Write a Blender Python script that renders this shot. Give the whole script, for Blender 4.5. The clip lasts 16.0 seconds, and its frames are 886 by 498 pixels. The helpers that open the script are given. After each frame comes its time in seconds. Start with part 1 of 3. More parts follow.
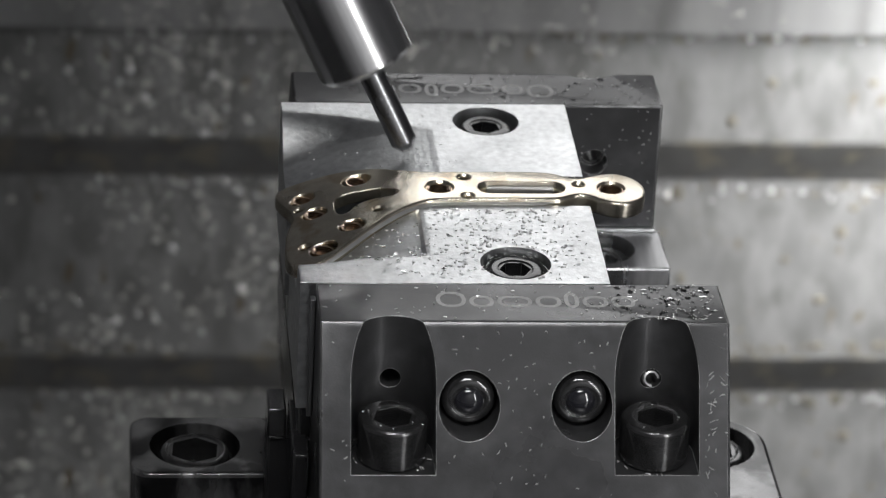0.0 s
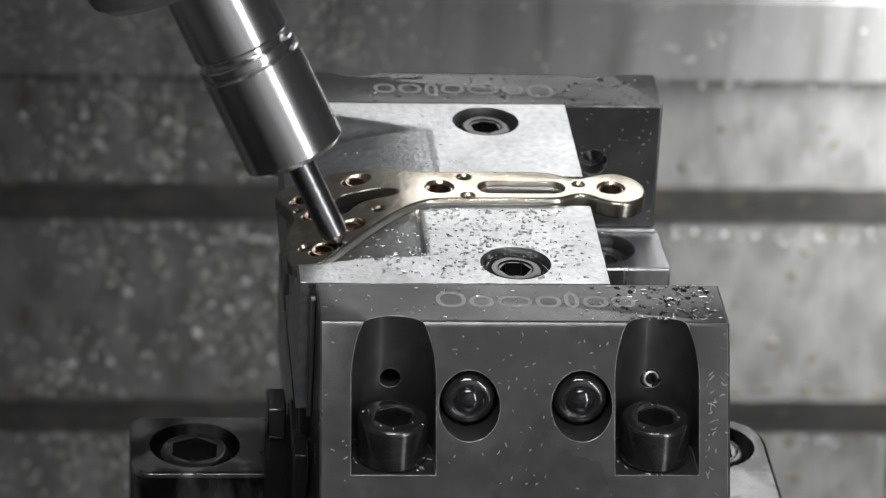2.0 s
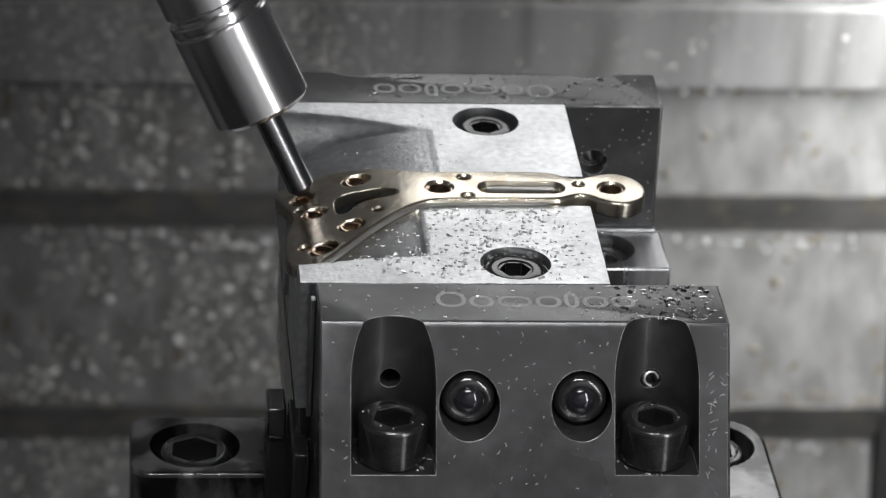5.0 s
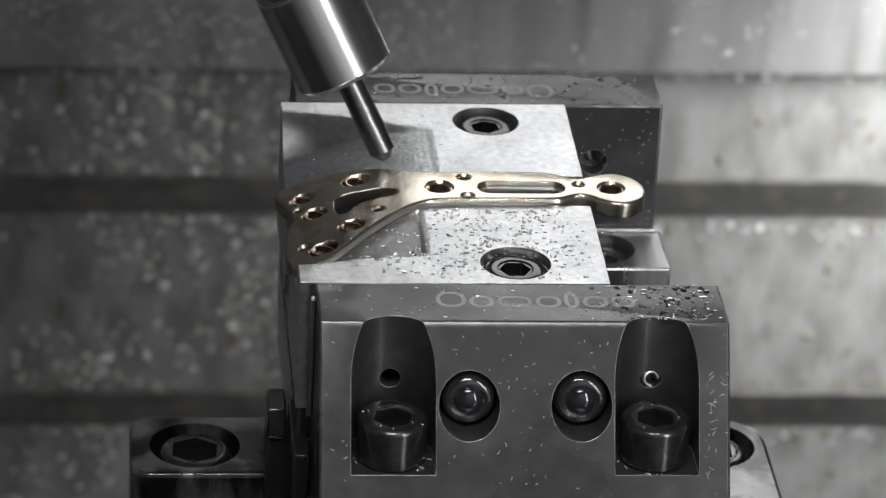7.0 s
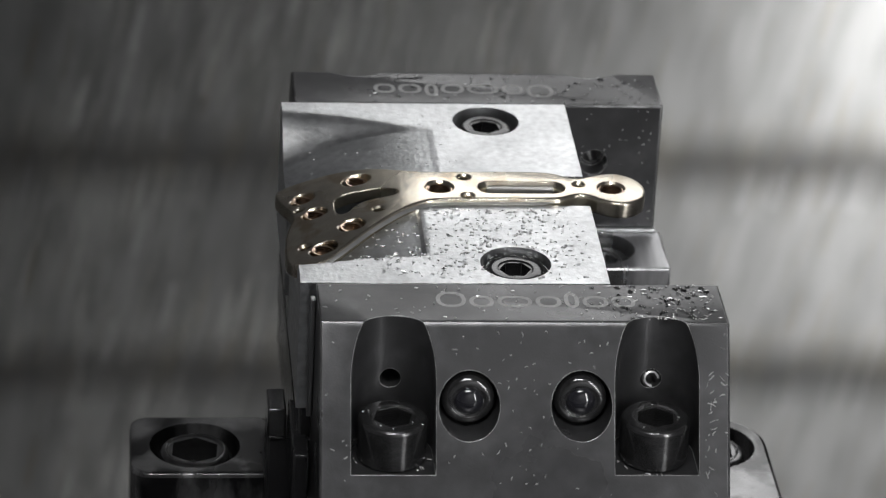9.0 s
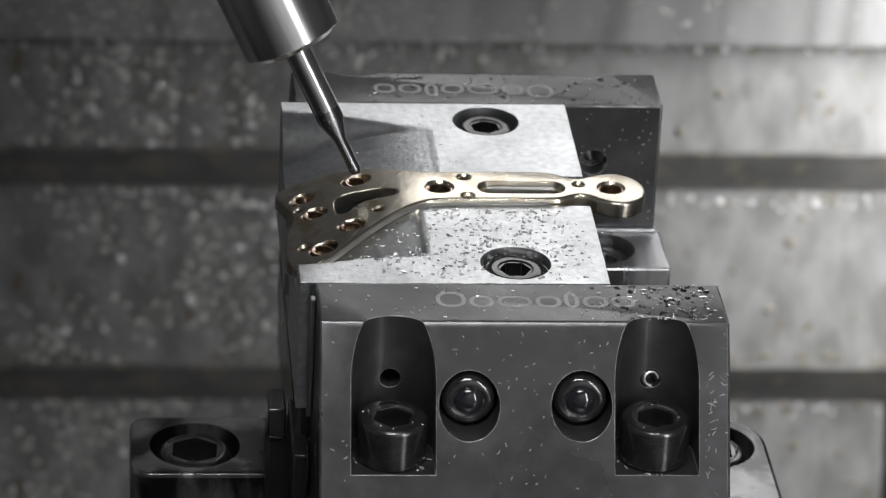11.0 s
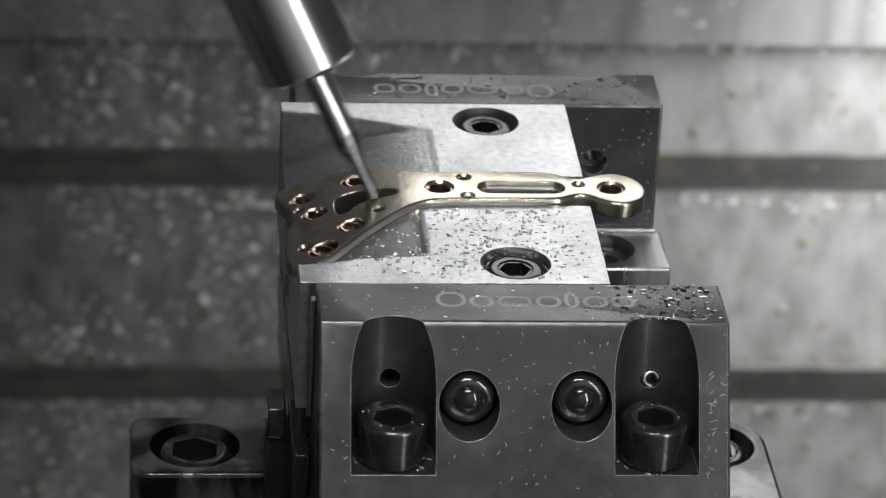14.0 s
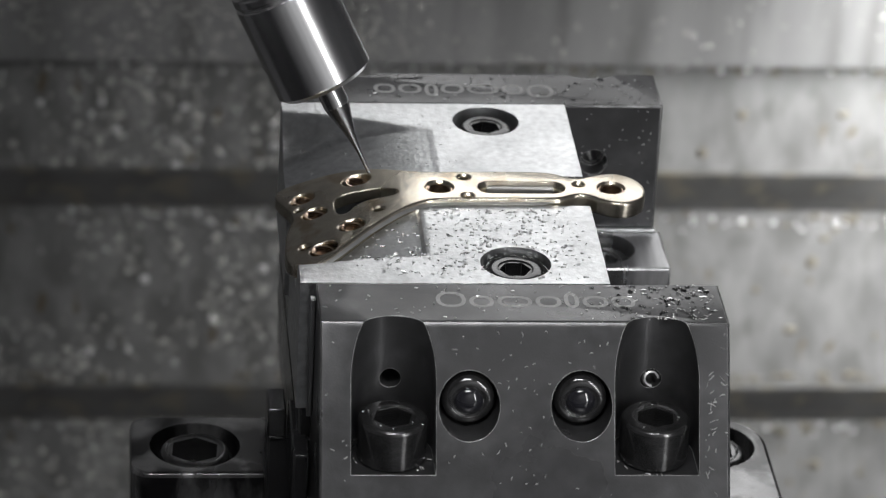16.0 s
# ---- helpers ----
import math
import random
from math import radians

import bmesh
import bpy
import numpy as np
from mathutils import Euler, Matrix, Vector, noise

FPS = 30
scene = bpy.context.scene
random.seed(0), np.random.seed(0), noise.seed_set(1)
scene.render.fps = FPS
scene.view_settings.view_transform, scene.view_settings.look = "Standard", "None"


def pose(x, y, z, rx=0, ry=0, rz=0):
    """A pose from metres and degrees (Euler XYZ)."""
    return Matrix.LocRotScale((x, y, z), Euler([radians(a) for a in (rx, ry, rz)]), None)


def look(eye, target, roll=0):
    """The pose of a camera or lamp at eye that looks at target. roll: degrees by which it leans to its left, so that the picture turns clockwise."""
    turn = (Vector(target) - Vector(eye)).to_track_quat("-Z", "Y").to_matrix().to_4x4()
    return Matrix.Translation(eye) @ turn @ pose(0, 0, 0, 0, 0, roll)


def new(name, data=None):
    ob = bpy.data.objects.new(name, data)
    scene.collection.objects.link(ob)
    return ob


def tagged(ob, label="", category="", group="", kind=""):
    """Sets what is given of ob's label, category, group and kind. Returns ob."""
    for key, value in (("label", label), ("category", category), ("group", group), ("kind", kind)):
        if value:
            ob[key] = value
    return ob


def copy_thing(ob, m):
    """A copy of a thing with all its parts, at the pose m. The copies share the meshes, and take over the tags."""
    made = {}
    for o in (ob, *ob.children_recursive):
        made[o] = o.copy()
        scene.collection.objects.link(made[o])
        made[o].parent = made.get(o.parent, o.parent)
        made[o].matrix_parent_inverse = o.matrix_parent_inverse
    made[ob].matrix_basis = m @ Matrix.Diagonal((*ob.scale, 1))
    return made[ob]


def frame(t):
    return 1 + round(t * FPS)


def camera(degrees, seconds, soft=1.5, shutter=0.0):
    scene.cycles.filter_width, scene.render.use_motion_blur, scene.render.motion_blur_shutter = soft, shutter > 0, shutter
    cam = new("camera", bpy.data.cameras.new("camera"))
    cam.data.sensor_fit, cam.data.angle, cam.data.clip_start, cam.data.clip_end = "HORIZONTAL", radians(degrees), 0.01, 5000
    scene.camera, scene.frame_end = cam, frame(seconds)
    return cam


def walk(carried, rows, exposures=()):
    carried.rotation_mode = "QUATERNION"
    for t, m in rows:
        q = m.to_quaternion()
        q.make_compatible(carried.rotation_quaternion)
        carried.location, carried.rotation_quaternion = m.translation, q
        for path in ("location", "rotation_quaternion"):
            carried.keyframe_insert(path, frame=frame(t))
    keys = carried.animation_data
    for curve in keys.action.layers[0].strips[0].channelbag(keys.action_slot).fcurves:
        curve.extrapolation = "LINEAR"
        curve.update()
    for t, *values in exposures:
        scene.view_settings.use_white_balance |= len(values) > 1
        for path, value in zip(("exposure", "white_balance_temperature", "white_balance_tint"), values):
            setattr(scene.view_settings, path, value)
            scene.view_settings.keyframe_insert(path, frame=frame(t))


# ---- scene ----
# The camera stands still on the machine table beside the vise.
# Lengths below are in millimetres and scaled by MM when a mesh is made.
MM = 0.001
EYE = (-0.08510, -0.64555, 0.34585)
WAY = (0.09468, 0.88596, -0.45399)
cam = camera(12.684, 16.0, soft=1.05, shutter=0.8)
cam.data.dof.use_dof = True
cam.data.dof.focus_distance = 0.765
cam.data.dof.aperture_fstop = 28.0
AIM = look(EYE, [e + w for e, w in zip(EYE, WAY)], 3.1)
walk(cam, [(0.0, AIM), (16.0, AIM)], exposures=[(0.0, 0.0), (16.0, 0.0)])

# ---- world and lamps ----
world = bpy.data.worlds.new("enclosure_air")
scene.world = world
world.use_nodes = True
world.node_tree.nodes["Background"].inputs[0].default_value = (0.9, 0.95, 1.0, 1)
world.node_tree.nodes["Background"].inputs[1].default_value = 0.05


def lamp(name, at, aim, wide, high, watts, tint=(1, 1, 1)):
    data = bpy.data.lights.new(name, "AREA")
    data.shape, data.size, data.size_y, data.energy, data.color = "RECTANGLE", wide * MM, high * MM, watts, tint
    ob = new(name, data)
    ob.matrix_world = look([v * MM for v in at], [v * MM for v in aim])
    return ob


lamp("work_light_back", (165, 430, 240), (0, 55, 0), 370, 150, 0.37)
# added lamp just out of view, brightens the cover towards its right end
side_lamp = lamp("side_fill", (214, 322, -82), (172, 400, -214), 50, 155, 0.56)
side_lamp.data.spread = radians(125)
lamp("work_light_front", (255, -390, 90), (0, 40, 0), 36, 420, 0.72)
# added fill: lights the south wall so it reflects grey in the tool steel
bounce_lamp = lamp("wall_bounce_fill", (150, -560, 620), (350, -1200, 40), 400, 100, 2.7)
bounce_lamp.data.spread = radians(110)
# added fill from overhead, kept narrow so only the vise gets brighter
top_lamp = lamp("top_fill", (-40, -260, 430), (-5, 10, -20), 260, 60, 0.15)
top_lamp.data.spread = radians(60)


# ---- materials ----
def material(name, base, rough=0.4, metal=0.0, spread=0.12, scale=300.0, bump=0.0, bump_scale=1500.0, stain=None,
             stain_scale=60.0, stain_at=0.6, edge=0.0, rough_spread=0.15, stretch=(1, 1, 1), speck=None, speck_scale=900.0,
             speck_at=0.72, coat=0.0, worn_glint=None):
    """Principled surface: grain and stains at two scales, fine relief, softened edges."""
    m = bpy.data.materials.new(name)
    m.use_nodes = True
    nt = m.node_tree
    N, L = nt.nodes, nt.links
    bs = N["Principled BSDF"]
    co = N.new("ShaderNodeTexCoord")
    mp = N.new("ShaderNodeMapping")
    mp.inputs["Scale"].default_value = stretch
    L.new(co.outputs["Object"], mp.inputs[0])

    def noise_at(sc, detail=5.0):
        n = N.new("ShaderNodeTexNoise")
        n.inputs["Scale"].default_value, n.inputs["Detail"].default_value = sc, detail
        L.new(mp.outputs[0], n.inputs["Vector"])
        return n

    def ramp(src, a, b, lo, hi):
        r = N.new("ShaderNodeMapRange")
        r.inputs[1].default_value, r.inputs[2].default_value = a, b
        r.inputs[3].default_value, r.inputs[4].default_value = lo, hi
        L.new(src, r.inputs[0])
        return r.outputs[0]

    def mix(fac, a, b):
        x = N.new("ShaderNodeMix")
        x.data_type = "RGBA"
        L.new(fac, x.inputs[0])
        for sock, v in ((x.inputs[6], a), (x.inputs[7], b)):
            if isinstance(v, tuple):
                sock.default_value = (*v, 1)
            else:
                L.new(v, sock)
        return x.outputs[2]

    grain = noise_at(scale)
    col = mix(ramp(grain.outputs[0], 0.3, 0.7, 0, 1), tuple(c * (1 - spread) for c in base), tuple(min(1, c * (1 + spread)) for c in base))
    rsrc = ramp(noise_at(scale * 0.17).outputs[0], 0.3, 0.7, max(0.03, rough - rough_spread), min(1, rough + rough_spread))
    if stain:
        col = mix(ramp(noise_at(stain_scale).outputs[0], stain_at - 0.07, stain_at + 0.07, 0, 1), col, stain)
    if speck:
        col = mix(ramp(noise_at(speck_scale, 2.0).outputs[0], speck_at - 0.03, speck_at + 0.03, 0, 1), col, speck)
    # paler edges: rubbed steel and lamp glints painted together into the colour
    if worn_glint:
        bv, geo = N.new("ShaderNodeBevel"), N.new("ShaderNodeNewGeometry")
        bv.samples = 6
        bv.inputs["Radius"].default_value = 0.24 * MM
        dt = N.new("ShaderNodeVectorMath")
        dt.operation = "DOT_PRODUCT"
        L.new(bv.outputs[0], dt.inputs[0])
        L.new(geo.outputs["True Normal"], dt.inputs[1])
        edge_mask = N.new("ShaderNodeMath")
        edge_mask.operation = "MULTIPLY"
        L.new(ramp(dt.outputs["Value"], 0.992, 0.94, 0, 1), edge_mask.inputs[0])
        L.new(ramp(noise_at(260).outputs[0], 0.35, 0.6, 0.25, 1.0), edge_mask.inputs[1])
        col = mix(edge_mask.outputs[0], col, worn_glint)
    L.new(col, bs.inputs["Base Color"])
    L.new(rsrc, bs.inputs["Roughness"])
    bs.inputs["Metallic"].default_value = metal
    bs.inputs["Coat Weight"].default_value = coat
    bs.inputs["Coat Roughness"].default_value = 0.12
    normal = None
    if edge:
        b = N.new("ShaderNodeBevel")
        b.samples = 4
        b.inputs["Radius"].default_value = edge * MM
        normal = b.outputs[0]
    if bump:
        bn = N.new("ShaderNodeBump")
        bn.inputs["Strength"].default_value, bn.inputs["Distance"].default_value = bump, 0.0002
        L.new(noise_at(bump_scale).outputs[0], bn.inputs["Height"])
        if normal:
            L.new(normal, bn.inputs["Normal"])
        normal = bn.outputs[0]
    if normal:
        L.new(normal, bs.inputs["Normal"])
    return m


BLACK = material("black_oxide_steel", (0.088, 0.088, 0.091), 0.34, 0.6, 0.25, 220, 0.14, 2600, edge=0.3, coat=0.3, worn_glint=(0.75, 0.75, 0.75),
                 stain=(0.064, 0.064, 0.066), stain_scale=45, stain_at=0.55)
CLAMP = material("oil_streaked_steel", (0.22, 0.22, 0.223), 0.26, 0.6, 0.3, 160, 0.25, 700, edge=0.3, coat=0.8, worn_glint=(0.3, 0.3, 0.3),
                 stain=(0.015, 0.015, 0.016), stain_scale=95, stain_at=0.5, stretch=(1, 1, 0.4))
BLACK_DEEP = material("oily_dark_steel", (0.03, 0.03, 0.032), 0.24, 0.5, 0.4, 160, 0.4, 500, edge=0.3, coat=0.6, worn_glint=(0.22, 0.22, 0.22))
SCREW = material("blackened_screw_steel", (0.11, 0.11, 0.112), 0.18, 0.85, 0.35, 300, 0.35, 800, rough_spread=0.08, edge=0.25, coat=1.0, worn_glint=(0.2, 0.2, 0.2))
ALU = material("milled_aluminium", (0.8, 0.81, 0.82), 0.36, 1.0, 0.13, 600, 0.45, 1000, edge=0.25, rough_spread=0.06)
TITAN = material("golden_anodised_titanium", (0.78, 0.72, 0.61), 0.26, 1.0, 0.12, 240, 0.22, 700, edge=0.5, rough_spread=0.1, stain=(0.6, 0.5, 0.37), stain_scale=170, stain_at=0.61)
THREAD = material("heat_tinted_titanium", (0.72, 0.56, 0.43), 0.16, 1.0, 0.2, 500, rough_spread=0.05)
POLISHED = material("ground_tool_steel", (0.84, 0.84, 0.85), 0.2, 1.0, 0.22, 260, 0.05, 2000, edge=0.3, rough_spread=0.04,
                    stretch=(1, 1, 0.08))
CARBIDE = material("dark_carbide", (0.34, 0.34, 0.35), 0.27, 1.0, 0.1, 300, edge=0.1, rough_spread=0.04)
RAIL = material("brushed_rail_steel", (0.5, 0.5, 0.51), 0.3, 1.0, 0.15, 160, 0.1, 700, edge=0.3, stretch=(6, 0.4, 1))
COVER = material("stained_cover_sheet", (0.235, 0.235, 0.232), 0.5, 0.3, 0.24, 110, 0.4, 260, stain=(0.165, 0.165, 0.16), stain_scale=120,
                 stain_at=0.56, speck=(0.15, 0.12, 0.08), speck_scale=150, speck_at=0.7, stretch=(1, 1, 0.45))
COVER_DARK = material("dirty_wiper_rubber", (0.115, 0.114, 0.11), 0.6, 0.0, 0.3, 60, 0.3, 300, stain=(0.18, 0.165, 0.13), stain_scale=110, stain_at=0.58)
WALL = material("enclosure_sheet", (0.5, 0.5, 0.51), 0.5, 0.1, 0.1, 12, stain=(0.3, 0.3, 0.3), stain_scale=6)
CHIP = material("bright_metal_chip", (0.85, 0.85, 0.85), 0.35, 0.4, 0.1, 400)
WATER = material("clear_coolant_drop", (0.97, 0.97, 0.97), 0.03, 0.0, 0.01, 200, rough_spread=0.02)
WATER.node_tree.nodes["Principled BSDF"].inputs["Transmission Weight"].default_value = 1.0
WATER.node_tree.nodes["Principled BSDF"].inputs["IOR"].default_value = 1.33
OIL_FILM = material("oily_coolant_film", (0.03, 0.03, 0.032), 0.07, 0.0, 0.1, 90, rough_spread=0.03)
WET_GRAIN = material("wet_grey_grain", (0.8, 0.8, 0.81), 0.42, 1.0, 0.2, 400, rough_spread=0.05)
OIL = material("glossy_oil", (0.02, 0.02, 0.025), 0.05, 0.0, 0.02, 200, rough_spread=0.01, coat=1.0)
CHIP_DARK = material("wet_dark_chip", (0.4, 0.4, 0.4), 0.3, 1.0, 0.2, 400)
DROP = material("pale_wet_chip", (0.7, 0.69, 0.65), 0.25, 0.2, 0.2, 400, rough_spread=0.1)
GRIME = material("rusty_grime", (0.17, 0.155, 0.125), 0.7, 0.0, 0.3, 300)
SPINDLE = material("satin_spindle_steel", (0.42, 0.42, 0.43), 0.4, 0.8, 0.12, 90, edge=0.4)
COVER_UPPER = material("streaked_cover_sheet", (0.34, 0.34, 0.337), 0.42, 0.3, 0.2, 50, 0.2, 200, stain=(0.22, 0.22, 0.216), stain_scale=70, stain_at=0.57, stretch=(1, 1, 0.12))
GAP_DARK = material("dark_gap_backing", (0.018, 0.018, 0.018), 0.6, 0.0, 0.2, 100)
MARK = material("laser_mark_grey", (0.5, 0.5, 0.5), 0.6, 0.1, 0.2, 900)


# ---- mesh helpers ----
def mesh_of(name, bm, mat):
    me = bpy.data.meshes.new(name)
    bmesh.ops.scale(bm, vec=(MM, MM, MM), verts=bm.verts)
    bm.to_mesh(me)
    bm.free()
    me.materials.append(mat)
    return me


def smooth(me, degrees=32):
    for p in me.polygons:
        p.use_smooth = True
    me.set_sharp_from_angle(angle=radians(degrees))


def part(name, bm, mat, parent=None, label="", angle=20):
    me = mesh_of(name, bm, mat)
    smooth(me, angle)
    ob = new(name, me)
    ob.parent = parent
    if label:
        tagged(ob, label)
    return ob


def box(x0, x1, y0, y1, z0, z1, bevel=0.0, seg=2):
    bm = bmesh.new()
    bmesh.ops.create_cube(bm, size=1)
    for v in bm.verts:
        v.co = Vector((x0 if v.co.x < 0 else x1, y0 if v.co.y < 0 else y1, z0 if v.co.z < 0 else z1))
    if bevel:
        bmesh.ops.bevel(bm, geom=bm.edges[:], offset=bevel, segments=seg, affect="EDGES", profile=0.5)
    return bm


def prism(points, lo, hi, place=None):
    """Extrude a polygon (u, v) from w = lo to hi; place maps (u, v, w) to space."""
    place = place or (lambda u, v, w: (u, v, w))
    bm = bmesh.new()
    a = [bm.verts.new(place(u, v, lo)) for u, v in points]
    b = [bm.verts.new(place(u, v, hi)) for u, v in points]
    bm.faces.new(a)
    bm.faces.new(b)
    n = len(points)
    for i in range(n):
        bm.faces.new((a[i], a[(i + 1) % n], b[(i + 1) % n], b[i]))
    bmesh.ops.recalc_face_normals(bm, faces=bm.faces)
    return bm


def lathe(profile, steps=64):
    """Turn (radius, z) points about the z axis; radius 0 closes an end."""
    bm = bmesh.new()
    rings = []
    for r, z in profile:
        if r <= 1e-6:
            rings.append([bm.verts.new((0, 0, z))])
        else:
            rings.append([bm.verts.new((r * math.cos(2 * math.pi * i / steps), r * math.sin(2 * math.pi * i / steps), z)) for i in range(steps)])
    for a, b in zip(rings, rings[1:]):
        for i in range(steps):
            j = (i + 1) % steps
            if len(a) == 1:
                bm.faces.new((a[0], b[i], b[j]))
            elif len(b) == 1:
                bm.faces.new((a[i], b[0], a[j]))
            else:
                bm.faces.new((a[i], b[i], b[j], a[j]))
    bmesh.ops.recalc_face_normals(bm, faces=bm.faces)
    return bm


def rod(r, z0, z1, steps=48):
    return lathe([(0, z0), (r, z0), (r, z1), (0, z1)], steps)


def moved(bm, m):
    bmesh.ops.transform(bm, matrix=m, verts=bm.verts)
    return bm


def joined(*bms):
    out = bmesh.new()
    for b in bms:
        me = bpy.data.meshes.new("tmp")
        b.to_mesh(me)
        b.free()
        out.from_mesh(me)
        bpy.data.meshes.remove(me)
    return out


def cut(bm, *tools):
    """bm less each of the tools, as a new bmesh."""
    me = bpy.data.meshes.new("tmp")
    bm.to_mesh(me)
    bm.free()
    ob = new("tmp", me)
    waste = [ob]
    for t in tools:
        tm = bpy.data.meshes.new("tmp")
        t.to_mesh(tm)
        t.free()
        to = new("tmp", tm)
        waste.append(to)
        mod = ob.modifiers.new("cut", "BOOLEAN")
        mod.operation, mod.solver, mod.object = "DIFFERENCE", "EXACT", to
    dg = bpy.context.evaluated_depsgraph_get()
    res = bpy.data.meshes.new_from_object(ob.evaluated_get(dg))
    out = bmesh.new()
    out.from_mesh(res)
    bpy.data.meshes.remove(res)
    for o in waste:
        d = o.data
        bpy.data.objects.remove(o)
        bpy.data.meshes.remove(d)
    return out


def hexagon(across, turn=0.0):
    r = across / math.sqrt(3)
    return [(r * math.cos(math.radians(60 * i) + turn), r * math.sin(math.radians(60 * i) + turn)) for i in range(6)]


def rounded(points, times=2):
    for _ in range(times):
        out = []
        for (ax, ay), (bx, by) in zip(points, points[1:] + points[:1]):
            out += [(0.75 * ax + 0.25 * bx, 0.75 * ay + 0.25 * by), (0.25 * ax + 0.75 * bx, 0.25 * ay + 0.75 * by)]
        points = out
    return points


# ---- the vise ----
MID = 55.15                     # the vise is mirrored about this depth
TILT = math.tan(math.radians(30))


def jaw_body():
    outline = [(0, 0), (15.3, 0), (15.3, -46), (-46 * TILT, -46)]
    bm = prism(outline, -38.2, 38.2, lambda u, v, w: (w, u, v))
    bmesh.ops.bevel(bm, geom=bm.edges[:], offset=0.5, segments=2, affect="EDGES", profile=0.5)
    tools = []
    for sx in (-1, 1):
        x = 24.5 * sx
        tools.append(joined(moved(rod(7.85, -24.5, 5, 64), Matrix.Translation((x, -5.6, 0)))))
        tools.append(box(x - 7.85, x + 7.85, -40, -5.6, -24.5, 5))
        tools.append(moved(rod(5.7, -16, 30), Matrix.Translation((10.45 * sx, -10, -13.5)) @ pose(0, 0, 0, 90, 0, 0) @ Matrix.Translation((0, 0, -18))))
        tools.append(moved(rod(2.0, -12, 12, 24), Matrix.Translation((x, 3, -13.1)) @ pose(0, 0, 0, 90, 0, 0)))
        tools.append(moved(rod(2.8, -5, 5, 28), Matrix.Translation((x, 16, -13.1)) @ pose(0, 0, 0, 90, 0, 0)))
    for t in tools:
        bm = cut(bm, t)
    return bm


def cap_screw(name, radius, height, across, label, group, mat=SCREW, sunk=0.62, washer=False, fillet=0.14, oil=False):
    """A socket head cap screw, its head's top at z = 0."""
    c = fillet * radius
    rim = [(radius - c * (1 - math.sin(a)), -c * (1 - math.cos(a))) for a in (1.5708, 1.309, 1.047, 0.785, 0.524, 0.262, 0.0)]
    head = lathe([(0, -height), (radius * 0.94, -height), (radius, -height + 0.06 * radius)] + rim + [(across * 0.66, 0), (across * 0.6, -0.25), (0, -0.25)], 56)
    head = cut(head, prism(hexagon(across, 0.3), -height * sunk, 1.0))
    root = tagged(new(name), label, "screw", group)
    part("screw_head", head, mat, root)
    if oil:
        part("oil_drop", lathe([(0, -2.3), (across * 0.47, -2.3), (across * 0.56, -0.3), (across * 0.52, 0.1), (across * 0.42, 0.5), (across * 0.27, 0.8), (across * 0.13, 0.95), (0, 1.0)], 32), OIL, root, "glossy dark oil in the socket", 60)
    if washer:
        part("washer", lathe([(0, -height - 1.2), (radius * 1.02, -height - 1.2), (radius * 1.02, -height - 0.02), (0, -height - 0.02)], 48), mat, root)
    part("screw_shank", rod(radius * 0.58, -height * 2.2, -height, 24), mat, root)
    return root


def letter_marks(root):
    """Seven plain shapes in the size of an engraved mark."""
    x = -16.0
    for w, tall in ((5.6, 6.0), (4.6, 4.5), (6.6, 4.5), (4.8, 4.5), (2.8, 5.8), (4.8, 4.5), (4.5, 4.5)):
        outer = prism(rounded([(x, 5.8), (x + w, 5.8), (x + w, 5.8 + tall), (x, 5.8 + tall)], 3), -0.3, 0.02)
        inner = prism(rounded([(x + 0.8, 6.6), (x + w - 0.8, 6.6), (x + w - 0.8, 5.0 + tall), (x + 0.8, 5.0 + tall)], 3), -0.6, 1)
        part("engraved_mark", cut(outer, inner), MARK, root, "pale grey engraved shape")
        x += w + 0.62


def vise_jaw():
    root = tagged(new("vise_jaw"), "black oxide steel vise jaw with sloped face, oily and chip-strewn", "vise jaw", "vise jaws")
    part("jaw_body", jaw_body(), BLACK, root)
    letter_marks(root)
    return root


jaw = vise_jaw()
copy_thing(jaw, pose(0, 2 * MID * MM, 0, 0, 0, 180))

# screws of the jaws
big = cap_screw("socket_head_screw", 6.5, 8.55, 6.6, "black socket head cap screw standing in a jaw pocket", "pocket screws")
big.matrix_basis = pose(-24.5 * MM, -7.2 * MM, -15.9 * MM)
face = cap_screw("socket_head_screw", 5.0, 6.0, 5.0, "black socket head screw sunk in a round counterbore", "counterbored screws", fillet=0.3, oil=True)
face.matrix_basis = pose(-10.45 * MM, -6.2 * MM, -13.5 * MM, 90, 0, 0)
spots = [(big, 24.5, -7.2, -15.9, 0, 7), (big, -24.5, 2 * MID + 7.2, -15.9, 0, 31), (big, 24.5, 2 * MID + 7.2, -15.9, 0, 12),
         (face, 10.45, -6.2, -13.5, 90, 0), (face, -10.45, 2 * MID + 6.2, -13.5, -90, 0), (face, 10.45, 2 * MID + 6.2, -13.5, -90, 0)]
for ob, x, y, z, rx, rz in spots:
    copy_thing(ob, pose(x * MM, y * MM, z * MM, rx, 0, rz))


# ---- soft jaws ----
def drop(x):
    u = max(0.0, -12.0 - x)
    return 0.0075 * u * u


def hollow(x):
    """Depth of the milled hollow in the soft jaws."""
    u = max(0.0, -11.0 - x)
    return 0.07 * u + 0.006 * u * u


def ease(v):
    v = min(1.0, max(0.0, v))
    return v * v * (3 - 2 * v)


def lerp(x, table):
    for (a, p), (b, q) in zip(table, table[1:]):
        if x <= b:
            return p + (q - p) * (x - a) / (b - a)
    return table[-1][1]


